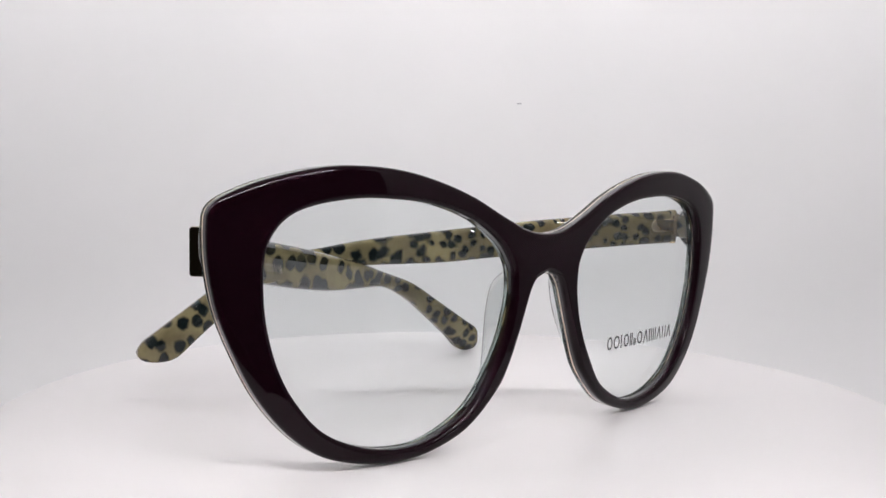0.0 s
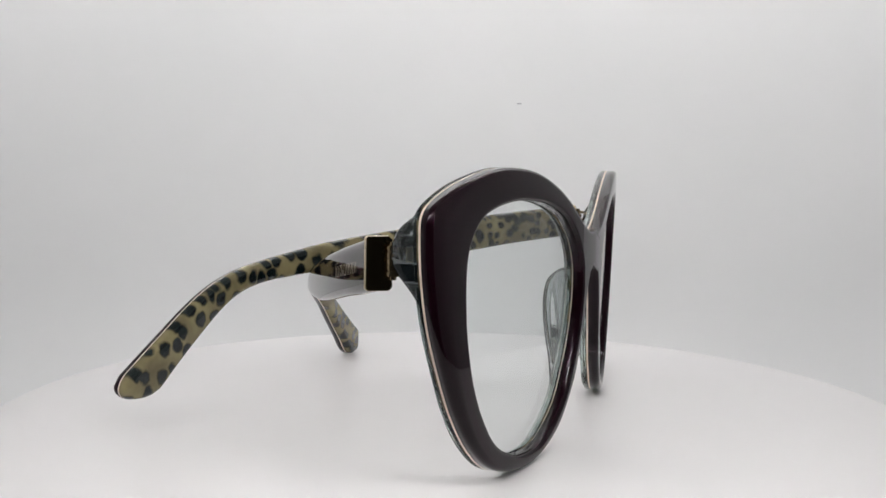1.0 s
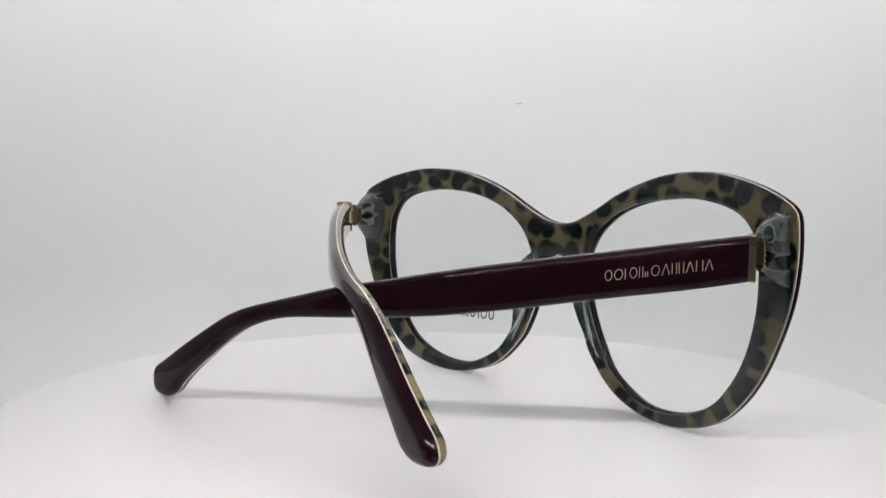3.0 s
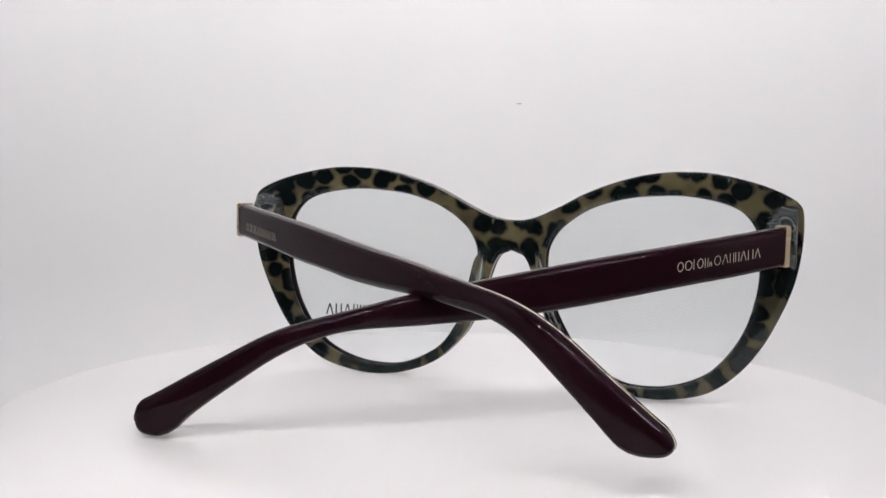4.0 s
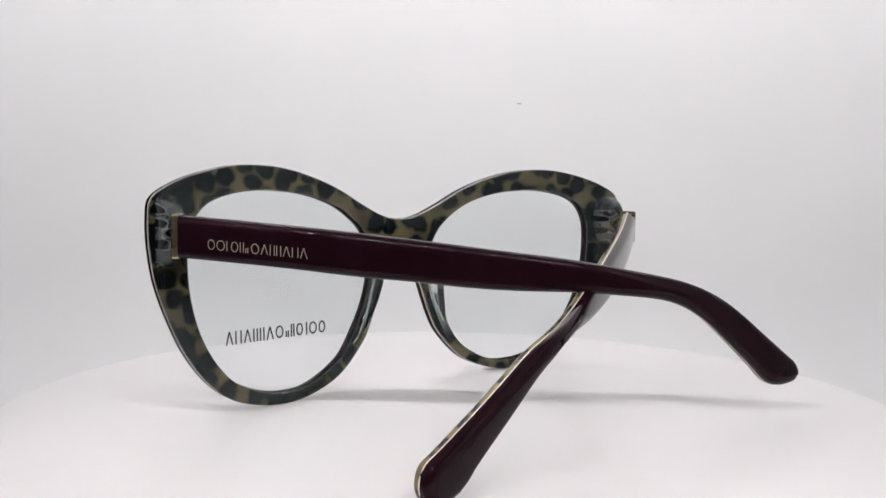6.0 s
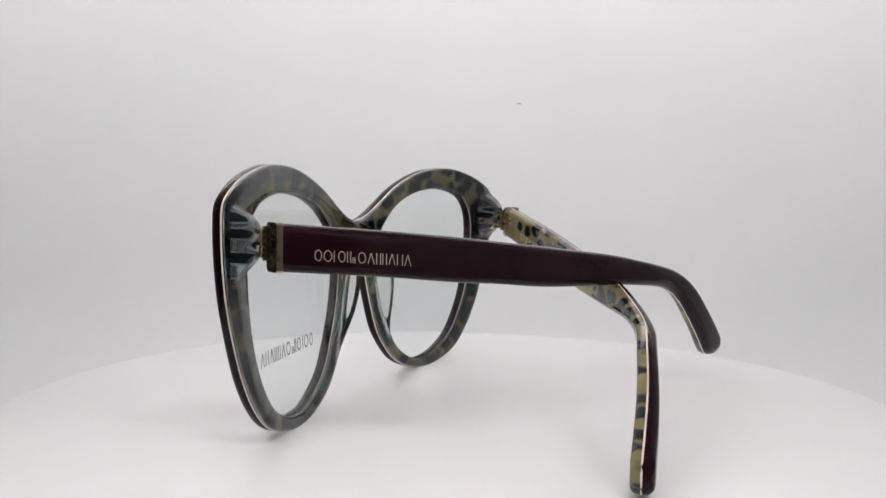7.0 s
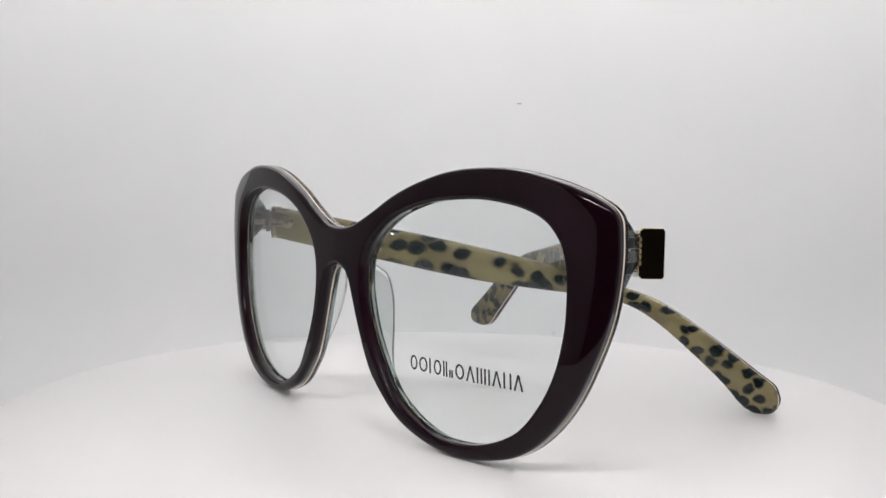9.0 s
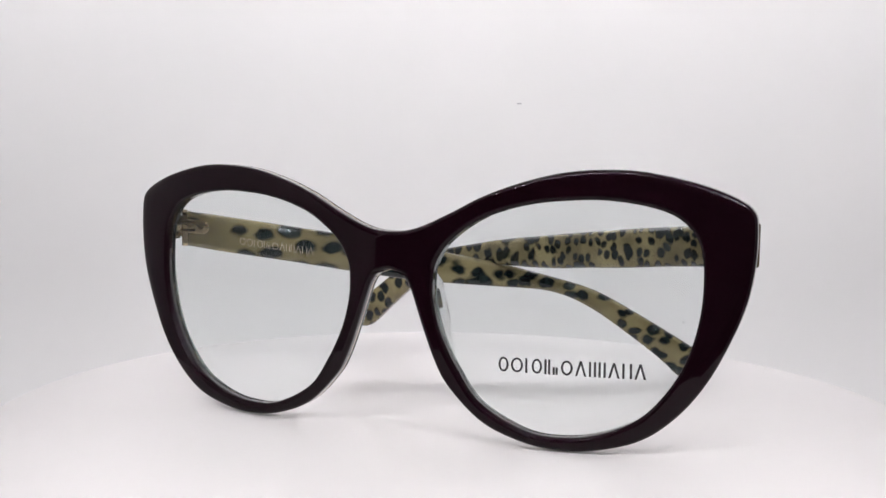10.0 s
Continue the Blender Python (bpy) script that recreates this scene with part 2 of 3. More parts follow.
INNER = [(10.2, 37.4), (13.2, 41.8), (19, 46.1), (24.8, 48.5), (30.4, 49.9), (36, 50.6), (44, 50.9), (52, 49.9), (57.5, 48), (60.7, 45), (62.4, 41), (62.8, 35),
         (62.2, 28), (60.2, 20.5), (56.8, 14), (51.5, 8), (44, 4.3), (36.5, 3.0), (29, 3.8), (20, 8.6), (15, 15.3), (11.4, 22.5), (9.7, 29), (9.5, 33.7)]
LENS_C = Vector((36.0, 28.0))


def front_point(u, z, depth):
    """A point of the curved, leaning front: u across, z up, depth towards the arms, in mm."""
    return Vector((u + OFF, -32.8 + 0.03 * (math.sqrt(u * u + 1.5) - 1.22) + 0.0015 * u * u + 1.3e-8 * u ** 4 - (0.012 + 0.00035 * u) * (z - 30) + 0.0008 * (z - 32) ** 2 + depth, z)) * MM


def hit_loop(loop, ang):
    """Distance from the lens centre to a closed loop, along an angle, and the loop's normal there."""
    d = Vector((math.cos(ang), math.sin(ang)))
    best = None
    for a, b in zip(loop, loop[1:] + loop[:1]):
        e = b - a
        den = d.x * e.y - d.y * e.x
        if abs(den) < 1e-9:
            continue
        w = a - LENS_C
        s = (w.x * e.y - w.y * e.x) / den
        k = (w.x * d.y - w.y * d.x) / den
        if s > 0 and -1e-6 <= k <= 1 + 1e-6 and (best is None or s > best[0]):
            nrm = Vector((e.y, -e.x)).normalized()
            best = (s, abs(nrm.dot(d)))
    return best


HALF = spline(OUTER, 8, False)
RIM = spline(INNER, 8, True)
CORNER_A = math.atan2(43.5 - LENS_C.y, -LENS_C.x)
CORNER_B = math.atan2(35.5 - LENS_C.y, -LENS_C.x)
ANGLES = sorted(set([CORNER_A + 1e-5, CORNER_B - 1e-5] + [-math.pi + 2 * math.pi * i / 260 + 0.0004 for i in range(260)] + [CORNER_B + (CORNER_A - CORNER_B) * (1 - math.cos(math.pi * k / 32)) / 2 for k in range(1, 32)] + [CORNER_A + k for k in (0.003, 0.008, 0.015, 0.024, 0.034)] + [CORNER_B - k for k in (0.003, 0.008, 0.015, 0.024, 0.034)]))
SECTION = []
for ang in ANGLES:
    so, co = hit_loop(HALF, ang)
    si, ci = hit_loop(RIM, ang)
    seam = CORNER_B <= ang <= CORNER_A
    SECTION.append((ang, so, 0.37 if seam else max(co, 0.35), si, max(ci, 0.35), seam))


def edge_distance(pts, line):
    """Distance of each point to a chain of points."""
    p = np.array(pts)[:, None, :]
    a = np.array([tuple(v) for v in line[:-1]])[None]
    b = np.array([tuple(v) for v in line[1:]])[None]
    e = b - a
    k = np.clip(((p - a) * e).sum(2) / np.maximum((e * e).sum(2), 1e-12), 0, 1)
    return np.sqrt(((p - a - e * k[..., None]) ** 2).sum(2)).min(1)


HALF_BOTH = [Vector((-v.x, v.y)) for v in reversed(HALF[:24])] + HALF + [Vector((-v.x, v.y)) for v in reversed(HALF[-25:-1])]


def front_layer(d0, d1, round_front, round_back, shrink, shrink_in):
    """One laminated layer of the front, both halves, rounded by the distance to its outline."""
    steps = (0.0, 0.02, 0.07, 0.15, 0.28, 0.45, 0.7, 1.0)
    grid = []
    for ang, so, co, si, ci, seam in SECTION:
        d = Vector((math.cos(ang), math.sin(ang)))
        o, i = so - (0 if seam else shrink / co), si + shrink_in / ci
        w = o - i
        reach = max(round_front, round_back, 0.3)
        wide = 1 + 2.2 * min(max((abs(so * d.x + LENS_C.x) - 60) / 9, 0), 1) ** 2
        out = [min(reach * wide * k / co, w * 0.42) for k in steps]
        inn = [min(reach * k / ci, w * 0.42) for k in steps]
        rs = [o - v for v in out] + [o - w * 0.5] + [i + v for v in reversed(inn)]
        grid.append([LENS_C + d * r for r in rs])
    n, k = len(grid), len(grid[0])
    flat = [(max(p.x, 0.0), p.y) for r in grid for p in r]
    eo, ei = edge_distance(flat, HALF_BOTH), edge_distance(flat, RIM + RIM[:1])
    bm = bmesh.new()
    for side in (1, -1):
        rows = []
        for a in range(n):
            fr, bk = [], []
            for b in range(k):
                u, z = flat[a * k + b]
                wide = 1 + 2.2 * min(max((u - 60) / 9, 0), 1) ** 2 if eo[a * k + b] < ei[a * k + b] else 1.0

                def drop(r):
                    if r <= 0:
                        return 0.0
                    x = 1 - min(max(min((eo[a * k + b] - shrink) / (r * wide), (ei[a * k + b] - shrink_in) / r), 0), 1)
                    return r * (1 - math.sqrt(max(1 - x * x, 0)))
                fr.append(front_point(side * u, z, d0 + drop(round_front)))
                bk.append(front_point(side * u, z, d1 - drop(round_back)))
            row = fr + bk[::-1]
            rows.append(row + [row[0].copy()])
        loft(bm, rows, True)
    bmesh.ops.remove_doubles(bm, verts=bm.verts, dist=3e-6)
    seam_faces = [f for f in bm.faces if all(abs(v.co.x - OFF * MM) < 4e-6 for v in f.verts)]
    bmesh.ops.delete(bm, geom=seam_faces, context="FACES")
    bmesh.ops.dissolve_degenerate(bm, edges=bm.edges, dist=1e-7)
    return bm


def front_normals(ob, d0, d1, round_front, round_back, shrink, shrink_in):
    """True normals of the rounded faces, so that the bridge shades as one smooth surface."""
    me = ob.data
    co = np.array([tuple(v.co) for v in me.vertices]) / MM
    u, z = co[:, 0] - OFF, co[:, 2]

    def base(a, b):
        return 0.03 * np.sqrt(a * a + 1.5) + 0.0015 * a * a + 1.3e-8 * a ** 4 - (0.012 + 0.00035 * a) * (b - 30) + 0.0008 * (b - 32) ** 2
    depth = co[:, 1] + 32.8 + 0.03 * 1.22 - base(u, z)

    def edges(a, b):
        pts = np.stack([np.abs(a), b], 1)
        return edge_distance(pts, HALF_BOTH) - shrink, edge_distance(pts, RIM + RIM[:1]) - shrink_in

    def drop(a, b, r):
        eo, ei = edges(a, b)
        wide = np.where(eo + shrink < ei + shrink_in, 1 + 2.2 * np.clip((np.abs(a) - 60) / 9, 0, 1) ** 2, 1.0)
        x = 1 - np.clip(np.minimum(eo / (r * wide), ei / r), 0, 1)
        return r * (1 - np.sqrt(np.maximum(1 - x * x, 0)))
    eo, ei = edges(u, z)
    normal = np.zeros((len(u), 3))
    inside = np.minimum(eo, ei)
    h = 0.01
    for r, sign in ((round_front, 1), (round_back, -1)):
        if r <= 0:
            continue
        near = (depth < d0 + r * 1.02) & (depth < d1 - 0.1) if sign > 0 else (depth > d1 - r * 1.02) & (depth > d0 + 0.1)
        du = (base(u + h, z) - base(u - h, z) + sign * (drop(u + h, z, r) - drop(u - h, z, r))) / (2 * h)
        dz = (base(u, z + h) - base(u, z - h) + sign * (drop(u, z + h, r) - drop(u, z - h, r))) / (2 * h)
        n = np.stack([du, -np.ones(len(u)), dz], 1) * sign
        n /= np.linalg.norm(n, axis=1)[:, None]
        pick = near & (inside > 0.02) & (np.abs(u) < 16)
        normal[pick] = n[pick]
    me.normals_split_custom_set_from_vertices([tuple(v) for v in normal])


front = part("front_frame", front_layer(0.0, 2.4, 1.05, 0.0, 0.0, 0.0), M_PLUM, glasses, "glossy dark plum acetate front", 50)
part("cream_line", front_layer(2.4, 2.8, 0.0, 0.0, 0.03, 0.5), M_CREAM, front, "thin cream laminate line", 50)
part("printed_film", front_layer(2.8, 3.06, 0.0, 0.0, 0.0, 0.22), M_PRINT, front, "leopard-print film under clear acetate", 50)
clear_back = part("clear_back", front_layer(3.05, 4.6, 0.0, 1.1, 0.0, 0.1), M_BACK, front, "clear glossy acetate back", 50)
clear_back.visible_shadow = False
front_normals(front, 0.0, 2.4, 1.05, 0.0, 0.0, 0.0)
front_normals(clear_back, 3.05, 4.6, 0.0, 1.1, 0.0, 0.1)


def lens(side):
    bm = bmesh.new()
    rows = []
    for k in range(1, 9):
        rows.append([front_point(side * (LENS_C + Vector((math.cos(a), math.sin(a))) * (si + 0.3) * k / 8).x, (LENS_C + Vector((math.cos(a), math.sin(a))) * (si + 0.3) * k / 8).y, 2.1) for a, so, co, si, ci, seam in SECTION])
    for r in rows:
        r.append(r[0].copy())
    vs = loft(bm, rows, False)
    mid = bm.verts.new(front_point(side * LENS_C.x, LENS_C.y, 2.1))
    for a, b in zip(vs[0], vs[0][1:]):
        bm.faces.new((mid, a, b))
    bmesh.ops.remove_doubles(bm, verts=bm.verts, dist=1e-6)
    bmesh.ops.recalc_face_normals(bm, faces=bm.faces)
    bmesh.ops.solidify(bm, geom=bm.faces[:], thickness=0.0012)
    ob = part("lens", bm, M_LENS, glasses, "clear demo lens with small black print" if side > 0 else "clear demo lens", 40)
    ob.visible_shadow = False
    return ob


lens_plain, lens_print = lens(-1), lens(1)

# the print is a row of plain shapes: kind and width in parts of its height
MARKS = [("ring", 0.9), ("ring", 1.05), ("bar", 0.35), ("ring", 0.9), ("bars", 0.5), ("dot", 0.5), ("ring", 1.0), ("wedge", 0.95), ("bars", 0.6), ("bars", 0.6), ("wedge", 0.95), ("bars", 0.8), ("wedge", 0.95)]


def marks(where, total, height, mat, parent, name, stroke):
    """A row of plain shapes, rings, bars and wedges; where(a, b) places a along and b up."""
    gap = 0.2
    unit = total / (sum(w for k, w in MARKS) + gap * (len(MARKS) - 1))
    a = 0.0
    for kind, w in MARKS:
        bm = bmesh.new()
        sw, ww = stroke * unit, w * unit
        strokes = []
        if kind == "ring":
            n = 20
            rows = []
            for k in range(n):
                c, d = math.cos(2 * math.pi * k / n), math.sin(2 * math.pi * k / n)
                rows.append([where(a + ww / 2 + c * ww / 2, height / 2 + d * height / 2), where(a + ww / 2 + c * (ww / 2 - sw), height / 2 + d * (height / 2 - sw))])
            loft(bm, rows, True)
        elif kind == "wedge":
            strokes = [((0, 0), (ww / 2 - sw / 2, height)), ((ww - sw, 0), (ww / 2 - sw / 2, height))]
        elif kind == "bar":
            strokes = [((0, 0), (0, height))]
        elif kind == "bars":
            strokes = [((0, 0), (0, height)), ((ww - sw, 0), (ww - sw, height))]
        else:
            strokes = [((0, 0), (0, height * 0.5)), ((ww * 0.5, 0), (ww * 0.5, height * 0.5))]
        for (x0, y0), (x1, y1) in strokes:
            loft(bm, [[where(a + x0, y0), where(a + x1, y1)], [where(a + x0 + sw, y0), where(a + x1 + sw, y1)]], False)
        part(name, bm, mat, parent, smooth=0)
        a += ww + gap * unit


marks(lambda a, b: front_point(23.3 + a, 15.6 + b + (a / 29.0) * 0.1, 2.0), 29.2, 3.1, M_INK, lens_print, "printed_mark", 0.185)


speck = bmesh.new()
bmesh.ops.create_icosphere(speck, subdivisions=2, radius=0.00016, matrix=Matrix.Translation(front_point(59.2, 27.6, 1.9)))
part("speck", speck, M_INK, lens_print, "tiny dark speck")


def nose_pad(side):
    """A clear fin behind the rim beside the nose."""
    bm = bmesh.new()
    line = spline([(6.2, 35.6, 1.6), (6.6, 33, 5.0), (7.6, 28, 5.6), (9.3, 22, 4.2), (11.6, 16.5, 1.9), (14.2, 11.6, 0.1)], 8, False)
    rows = []
    for p in line:
        u, z, h = p
        prof = [(0.2, 3.9), (0.35 + 0.10 * h, 4.3 + h * 0.5), (0.6 + 0.20 * h, 4.4 + h * 0.75), (0.9 + 0.22 * h, 4.6 + h * 0.75), (1.2 + 0.20 * h, 4.4 + h * 0.75), (1.6 + 0.10 * h, 4.2 + h * 0.5), (2.1, 3.9)]
        row = [front_point(side * (u + du), z, dd) for du, dd in prof]
        rows.append(row + [row[0].copy()])
    vs = loft(bm, rows, False)
    bmesh.ops.remove_doubles(bm, verts=bm.verts, dist=1e-6)
    bmesh.ops.holes_fill(bm, edges=[e for e in bm.edges if e.is_boundary])
    ob = part("nose_pad", bm, M_CLEAR, front, "clear acetate nose pad", 60)
    ob.visible_shadow = False
    return ob


for s in (1, -1):
    nose_pad(s)

# plan of an arm's outer face from hinge to tip, in mm, and the heights of its edges along it
ARMS = {
    1: dict(plan=[(71.1, -9.1), (49.3, 7.3), (25.6, 23), (5.6, 35.2), (-9.4, 42.7), (-20.4, 46.8), (-30.5, 50.0), (-41.2, 52.7), (-50.8, 54.6), (-60.4, 55.9)],
            top=[(0, 46.5), (20, 44.9), (36, 43.4), (54, 41.4), (69, 39.6), (83, 37.9), (96, 35.6), (107.5, 33.4), (113, 31.7), (118.3, 29.3), (123.5, 26.1), (128.7, 22.2), (133.8, 18.6), (138.8, 15.1), (142.6, 12.6)],
            bot=[(0, 37.8), (22, 35.9), (38, 34.1), (50, 33.1), (61, 31.9), (76, 31.2), (83, 31.1), (96, 30), (105.4, 28.8), (113, 25.6), (118.6, 21), (123.8, 16.9), (129, 12.4), (132, 9.5), (135, 8.3), (138.2, 8.2), (142.6, 8.9)]),
    -1: dict(plan=[(-69.7, -9.1), (-47.9, 7.4), (-24.4, 23.5), (-4.4, 36.3), (6.6, 42.7), (17.6, 48.1), (25.8, 50.2), (37, 52.7), (47.2, 54.3), (60.6, 55.8)],
             top=[(0, 45.2), (12, 43.4), (24, 41.6), (36, 39.8), (47, 38.1), (61, 35.7), (76, 32.9), (84, 31.4), (91, 29.6), (98, 27.8), (105, 26), (111.6, 24.1), (119.6, 19.9), (130.2, 14.1), (138, 9.7), (142.9, 7.2)],
             bot=[(0, 36.4), (12, 34.2), (24, 32.4), (36, 30.4), (47, 28.6), (61, 26.6), (79, 25.1), (91, 24.4), (98, 23.8), (103.5, 22.1), (109, 20), (114.2, 16.8), (119.6, 13), (125, 9.3), (130.2, 5.5), (133.5, 2.3), (136.7, 0.7), (139.8, 0.7), (142.9, 1.4)]),
}


def table(rows, s):
    """Smooth height along an arm."""
    n = len(rows)
    for i in range(n - 1):
        if s <= rows[i + 1][0] or i == n - 2:
            break
    (x0, y0), (x1, y1) = rows[i], rows[i + 1]
    m0 = (y1 - rows[i - 1][1]) / (x1 - rows[i - 1][0]) if i > 0 else (y1 - y0) / (x1 - x0)
    m1 = (rows[i + 2][1] - y0) / (rows[i + 2][0] - x0) if i < n - 2 else (y1 - y0) / (x1 - x0)
    w = x1 - x0
    t = min(max((s - x0) / w, 0), 1)
    return (2 * t ** 3 - 3 * t * t + 1) * y0 + (t ** 3 - 2 * t * t + t) * w * m0 + (3 * t * t - 2 * t ** 3) * y1 + (t ** 3 - t * t) * w * m1


def smooth_table(rows, s):
    """The height evened over a few millimetres, but for the tip."""
    w = min(max((rows[-1][0] - 9 - s) / 8, 0), 1)
    near = sum(table(rows, max(s + k, 0)) for k in (-4, -2, 0, 2, 4)) / 5 if w > 0 and s > 4 else table(rows, s)
    return table(rows, s) * (1 - w) + near * w


def arm_plan(side):
    pts = spline(ARMS[side]["plan"], 14, False)
    for _ in range(16):
        pts = pts[:1] + [p * 0.25 + q * 0.5 + r * 0.25 for p, q, r in zip(pts, pts[1:], pts[2:])] + pts[-1:]
    run = [0.0]
    for p, q in zip(pts, pts[1:]):
        run.append(run[-1] + (q - p).length)
    tan = []
    for k in range(len(pts)):
        tan.append((pts[min(k + 2, len(pts) - 1)] - pts[max(k - 2, 0)]).normalized())

    def at(s, z, depth):
        k = 0
        while k < len(run) - 2 and run[k + 1] < s:
            k += 1
        f = (s - run[k]) / (run[k + 1] - run[k])
        p = pts[k].lerp(pts[k + 1], min(f, 1)) if f >= 0 else pts[0] + (pts[1] - pts[0]) * f
        t = tan[k].lerp(tan[k + 1], min(max(f, 0), 1)).normalized()
        inward = Vector((t.y, -t.x)) * -side
        return Vector((p.x + inward.x * depth + ARM_OFF, p.y + inward.y * depth, z)) * MM
    return at


def arm_thickness(s):
    """How thick an arm is along its run, against its hinge end."""
    return 1.0 - 0.12 * min(1, s / 60) + 0.17 * min(max((s - 98) / 36, 0), 1)


def arm_layer(side, d0, d1, r_out, r_in, shrink, start):
    a, at = ARMS[side], arm_plan(side)
    end = a["top"][-1][0]
    stations = [start + (end - 6 - start) * i / 70 for i in range(71)] + [end - 6 * (1 - math.sin(math.pi / 2 * k / 12)) for k in range(1, 13)]
    rows = []
    for s in stations:
        thick = arm_thickness(s)
        top, bot = smooth_table(a["top"], s) - shrink, smooth_table(a["bot"], s) + shrink
        tail = min(max((s - (end - 2.4)) / 2.4, 0), 1)
        mid, half = (top + bot) / 2, (top - bot) / 2 * math.sqrt(max(1 - tail ** 2.6, 0.0001))
        top, bot = mid + half, mid - half
        hh = top - bot
        ro, ri = min(r_out, hh / 2.2), min(r_in, hh / 2.2)
        e0, e1 = d0 * thick, d1 * thick
        soft = 1 - math.sqrt(max(1 - tail * tail, 0))
        e0 += 1.5 * soft if r_out > 0 else 0
        e1 -= 1.3 * soft if r_in > 0 else 0
        q = [(math.sin(math.pi / 2 * k / 4), 1 - math.cos(math.pi / 2 * k / 4)) for k in range(5)]
        row = [at(s, top - ro * v, e0 + ro * (1 - u)) for u, v in q]
        row += [at(s, bot + hh * f, e0 - 0.06) for f in (0.65, 0.35)]
        row += [at(s, bot + ro * v, e0 + ro * (1 - u)) for u, v in reversed(q)]
        row += [at(s, bot + ri * v, e1 - ri * (1 - u)) for u, v in q]
        row += [at(s, top - ri * v, e1 - ri * (1 - u)) for u, v in reversed(q)]
        row.append(row[0].copy())
        rows.append(row)
    bm = bmesh.new()
    vs = loft(bm, rows, False)
    bmesh.ops.remove_doubles(bm, verts=bm.verts, dist=2e-6)
    bmesh.ops.holes_fill(bm, edges=[e for e in bm.edges if e.is_boundary])
    return bm


def arm(side):
    a, at = ARMS[side], arm_plan(side)
    body = part("arm", arm_layer(side, 0.0, 2.0, 1.75, 0.0, 0.0, 0.9), M_PLUM_ARM_LIT, glasses, "dark plum acetate arm with gilt print", 50)
    part("cream_line", arm_layer(side, 2.0, 2.35, 0.0, 0.0, 0.03, 0.9), M_CREAM, body, "thin cream laminate line", 50)
    part("printed_lining", arm_layer(side, 2.35, 4.2, 0.0, 1.5, 0.0, 0.9), M_PRINT_ARM[side], body, "leopard-print acetate lining", 50)
    # metal cap on the front end
    bm = bmesh.new()
    z1, z0 = a["top"][0][1] + 0.15, a["bot"][0][1] - 0.15
    rows = []
    for s in (-0.25, 0.0, 0.95):
        g = 0.04 if s == -0.25 else 0.0
        corner = [(z1 - g, 0.25 + g), (z1 - 0.37 - g, -0.12 + g), (z0 + 0.37 + g, -0.12 + g), (z0 + g, 0.25 + g), (z0 + g, 3.8 - g), (z0 + 0.6 + g, 4.4 - g), (z1 - 0.6 - g, 4.4 - g), (z1 - g, 3.8 - g)]
        row = [at(s, z, d) for z, d in corner]
        rows.append(row + [row[0].copy()])
    loft(bm, rows, False)
    bmesh.ops.remove_doubles(bm, verts=bm.verts, dist=1e-6)
    bmesh.ops.holes_fill(bm, edges=[e for e in bm.edges if e.is_boundary])
    cap = part("end_cap", bm, M_GOLD, body, "polished pale gold end cap", 30)
    bm = bmesh.new()
    rows = []
    for s, g in ((-0.2, 0.03), (-0.34, 0.03), (-0.42, 0.10)):
        row = [at(s, z, d) for z, d in ((z1 - g, 0.25 + g), (z1 - 0.37 - g, -0.12 + g), (z0 + 0.37 + g, -0.12 + g), (z0 + g, 0.25 + g), (z0 + g, 3.8 - g), (z0 + 0.6 + g, 4.4 - g), (z1 - 0.6 - g, 4.4 - g), (z1 - g, 3.8 - g))]
        rows.append(row + [row[0].copy()])
    loft(bm, rows, False)
    bmesh.ops.remove_doubles(bm, verts=bm.verts, dist=1e-6)
    bmesh.ops.holes_fill(bm, edges=[e for e in bm.edges if e.is_boundary])
    part("cap_face", bm, M_GOLD_DARKENED, cap, "mirror-polished gold end face, dark reflection put into its colour", 30)
    t0 = table(a["top"], 7)
    slope = (table(a["top"], 27) - t0) / 20
    if side > 0:
        place = lambda p, q: at(7.0 + p, t0 - 6.3 + slope * p + q, -0.10)
    else:
        place = lambda p, q: at(27.2 - p, t0 + slope * 20.2 - 5.6 - slope * p + q, -0.10)
    marks(place, 20.0, 2.1, M_GILT, body, "gilt_mark", 0.10)
    # hinge plate let into the lining
    bm = bmesh.new()
    zc = (a["top"][0][1] + a["bot"][0][1]) / 2 + 0.5
    rim = [(1.0, zc - 1.7), (1.0, zc + 1.7)] + [(4.6 + 1.7 * math.cos(k * math.pi / 8), zc - 0.4 + 1.7 * math.sin(k * math.pi / 8)) for k in range(4, -5, -1)]
    thick = 4.2 * 0.985
    mid_p, mid_q = 3.6, zc - 0.2
    rows = [[at(mid_p + (p - mid_p) * k, mid_q + (q - mid_q) * k, thick + d) for p, q in rim] for k, d in ((1.0, -0.4), (1.0, 0.22), (0.94, 0.30), (0.82, 0.30), (0.76, 0.14))]
    vs = loft(bm, [list(r) for r in zip(*rows)], True)
    bm.faces.new([r[-1] for r in vs])
    bmesh.ops.remove_doubles(bm, verts=bm.verts, dist=1e-6)
    part("hinge_plate", bm, M_GOLD, body, "small gold hinge plate", 30)
    if side < 0:
        z1 = table(a["top"], 20)
        slope = (table(a["top"], 40) - z1) / 20
        marks(lambda p, q: at(14.0 + p, z1 + slope * (p - 6) - 6.6 + q, 4.2 * arm_thickness(14 + p) + 0.08), 19.0, 1.8, M_CREAM, body, "lining_mark", 0.07)
    return body


arm(1), arm(-1)


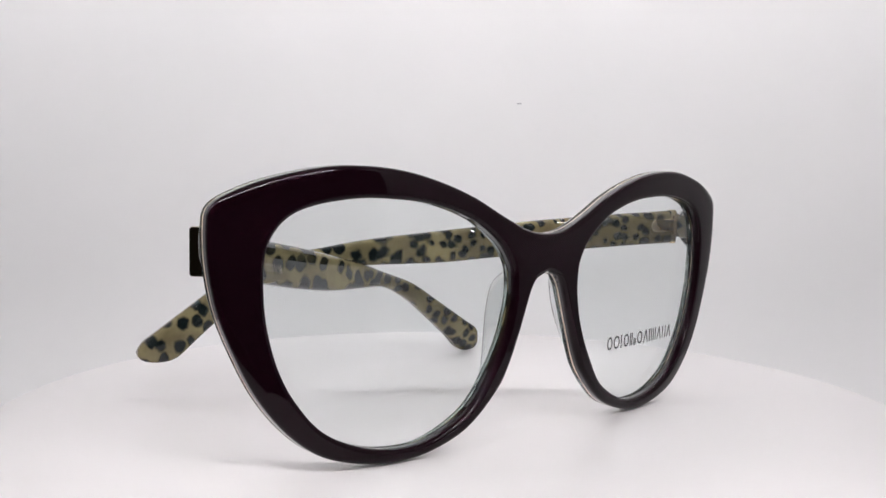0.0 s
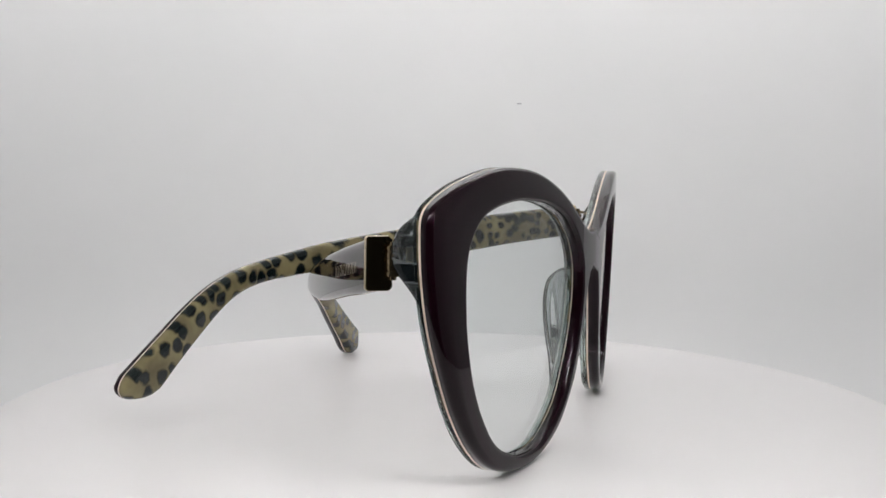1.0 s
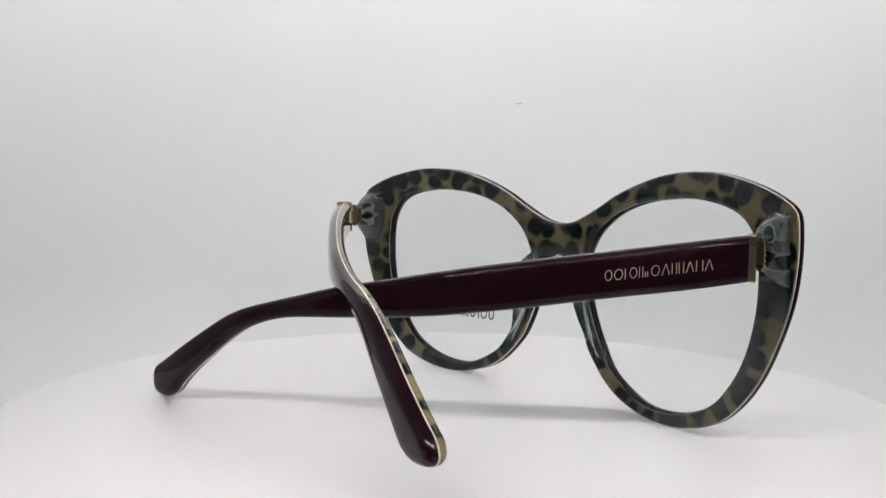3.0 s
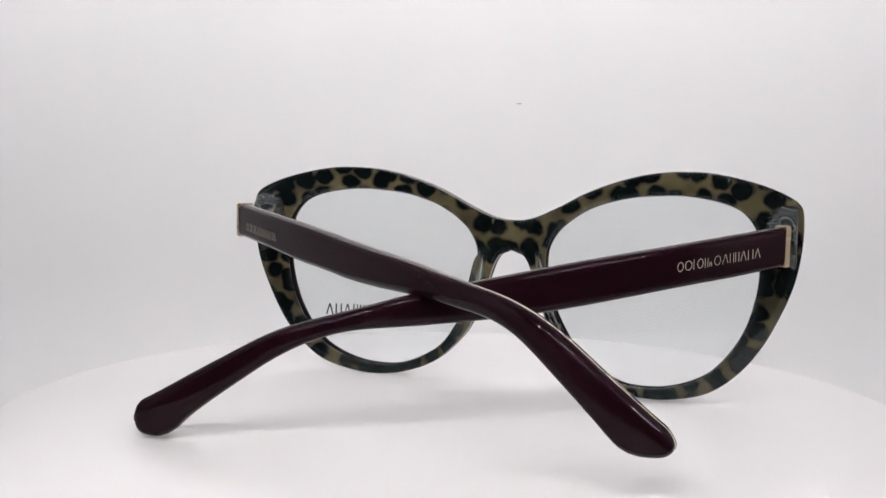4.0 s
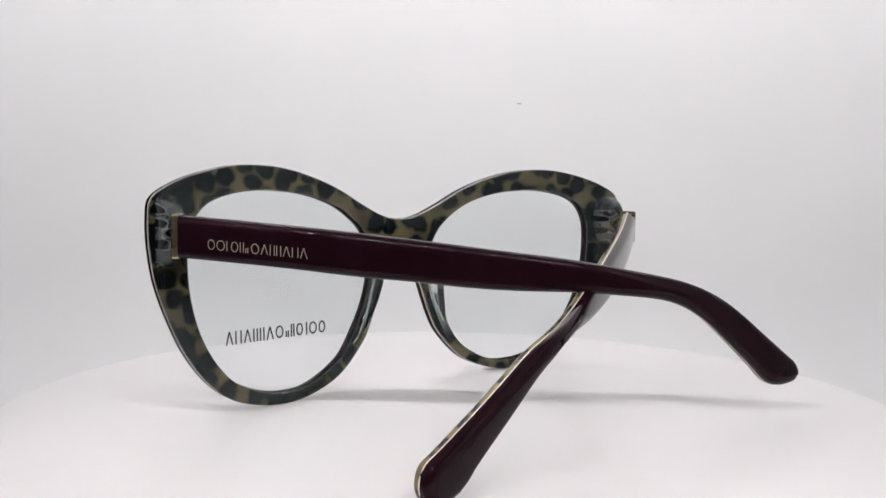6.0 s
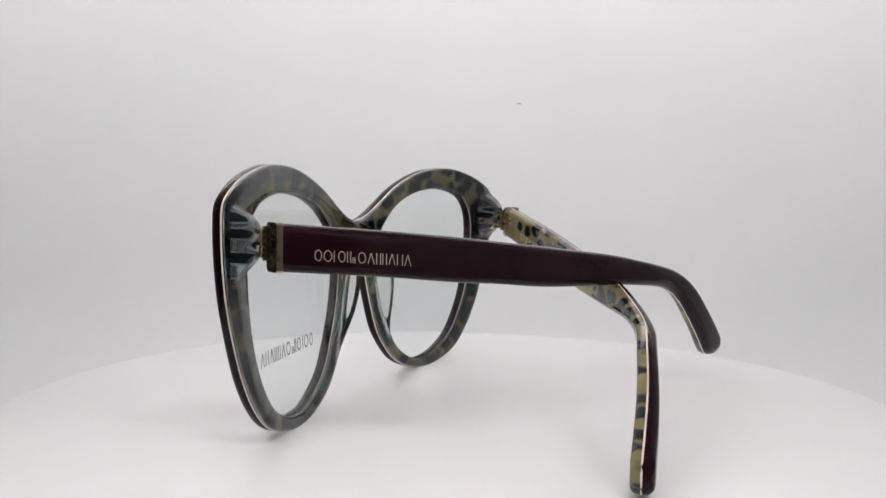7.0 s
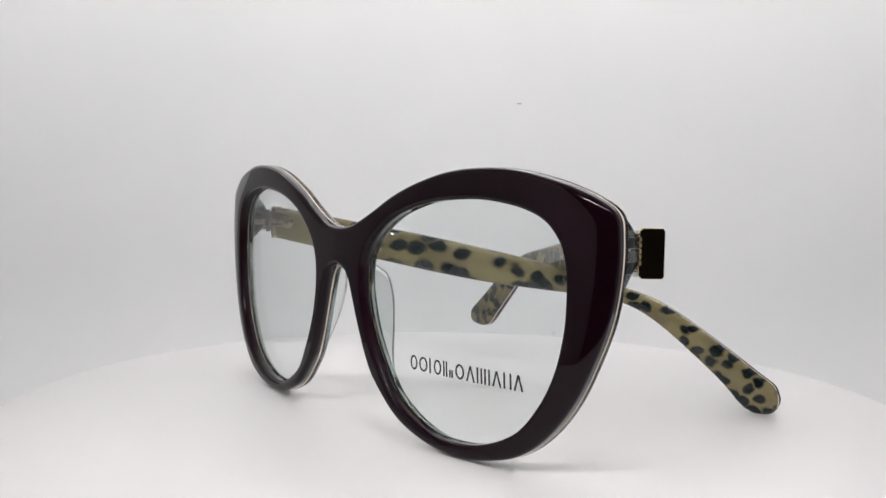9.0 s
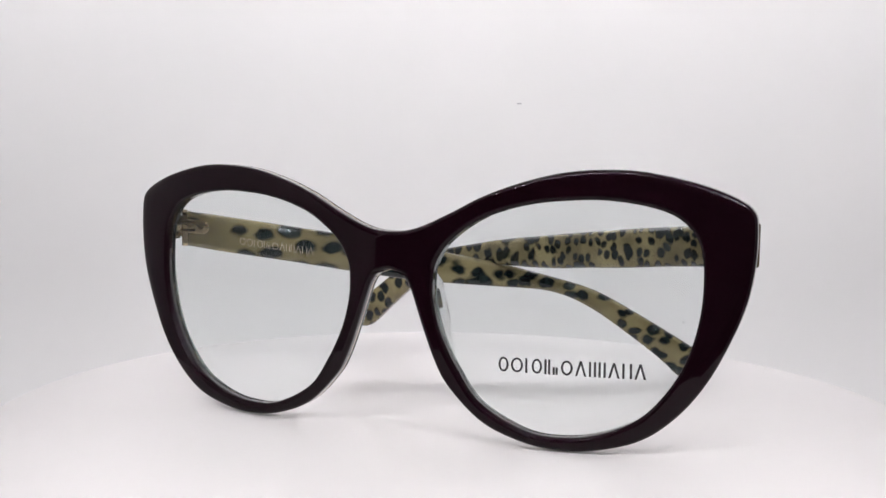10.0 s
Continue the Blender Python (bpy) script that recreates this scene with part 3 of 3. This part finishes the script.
def hinge(side):
    """Rounded lug behind the front's corner, and the barrel hinge that joins it to the arm."""
    bm = bmesh.new()
    rows = []
    for z, dep, u0 in spline([(49.4, 4.2, 66.4), (48.4, 5.6, 65.2), (47.0, 7.4, 64.4), (45.2, 8.6, 64.0), (43, 9.0, 63.8), (40.9, 8.9, 64.0), (39.4, 8.1, 64.4), (37.8, 6.7, 65.0), (36.3, 5.3, 65.8), (34.9, 4.2, 66.8)], 4, False):
        u1 = 71.0 - max(0, (36 - z) * 0.12) - max(0, (z - 48) * 0.25)
        prof = [(u0, 3.8)]
        for k in range(7):
            a = math.pi / 2 * k / 6
            prof.append((u0 + 2.0 * (1 - math.cos(a)), 3.8 + (dep - 3.8) * math.sin(a)))
        for k in range(1, 6):
            a = math.pi / 2 * k / 5
            prof.append((u1 - 1.4 + 1.4 * math.sin(a), 3.8 + (dep - 3.8) * (0.35 + 0.65 * math.cos(a))))
        prof.append((u1, 3.8))
        row = [front_point(side * u, z, d) for u, d in prof]
        rows.append(row + [row[0].copy()])
    loft(bm, rows, False)
    bmesh.ops.remove_doubles(bm, verts=bm.verts, dist=1e-6)
    bmesh.ops.holes_fill(bm, edges=[e for e in bm.edges if e.is_boundary])
    piece = part("end_piece", bm, M_SMOKE, front, "smoky translucent acetate end piece", 50)
    zc = (ARMS[side]["top"][0][1] + ARMS[side]["bot"][0][1]) / 2 + 0.5
    # gold housing let into the lug, seen through it
    pin_u, pin_y = 68.6 if side > 0 else 68.0, -13.3
    part("hinge_housing", box_bm(0.0022, 0.0028, 0.0052, 0.0003, pose((side * (pin_u - 1.1) + OFF) * MM, -17.3 * MM, zc * MM, 0, 0, -side * 8)), M_GOLD, piece, smooth=0)
    for k in range(5):
        z = (zc + (k - 2) * 1.04) * MM
        bm = bmesh.new()
        bmesh.ops.create_cone(bm, cap_ends=True, segments=24, radius1=0.00120, radius2=0.00120, depth=0.00090, matrix=Matrix.Translation(((side * pin_u + OFF) * MM, pin_y * MM, z)))
        bmesh.ops.bevel(bm, geom=[e for e in bm.edges if abs(e.verts[0].co.z - e.verts[1].co.z) < 1e-6], offset=0.00014, segments=2, affect="EDGES")
        part("hinge_knuckle", bm, M_HINGE, piece, smooth=40)
        if k % 2:
            m = pose((side * (pin_u - 1.6) + OFF) * MM, (pin_y + 1.6) * MM, z, 0, 0, side * 53)
        else:
            m = pose((side * (pin_u - 0.55) + OFF) * MM, (pin_y - 2.1) * MM, z, 0, 0, -side * 12)
        part("hinge_leaf", box_bm(0.0016, 0.0042, 0.00072, 0.0001, m), M_HINGE, piece, smooth=0)
    bm = bmesh.new()
    bmesh.ops.create_cone(bm, cap_ends=True, segments=16, radius1=0.0006, radius2=0.0006, depth=0.0062, matrix=Matrix.Translation(((side * pin_u + OFF) * MM, pin_y * MM, zc * MM)))
    part("hinge_pin", bm, M_HINGE, piece, smooth=40)


hinge(1), hinge(-1)


def motions():
    steps = [0.5 * k for k in range(21)]
    walk(glasses, [(t, pose(0, 0, 0, 0, 0, turn(t))) for t in steps])
    walk(platter, [(t, pose(0, 0, 0, 0, 0, turn(t))) for t in steps])


motions()
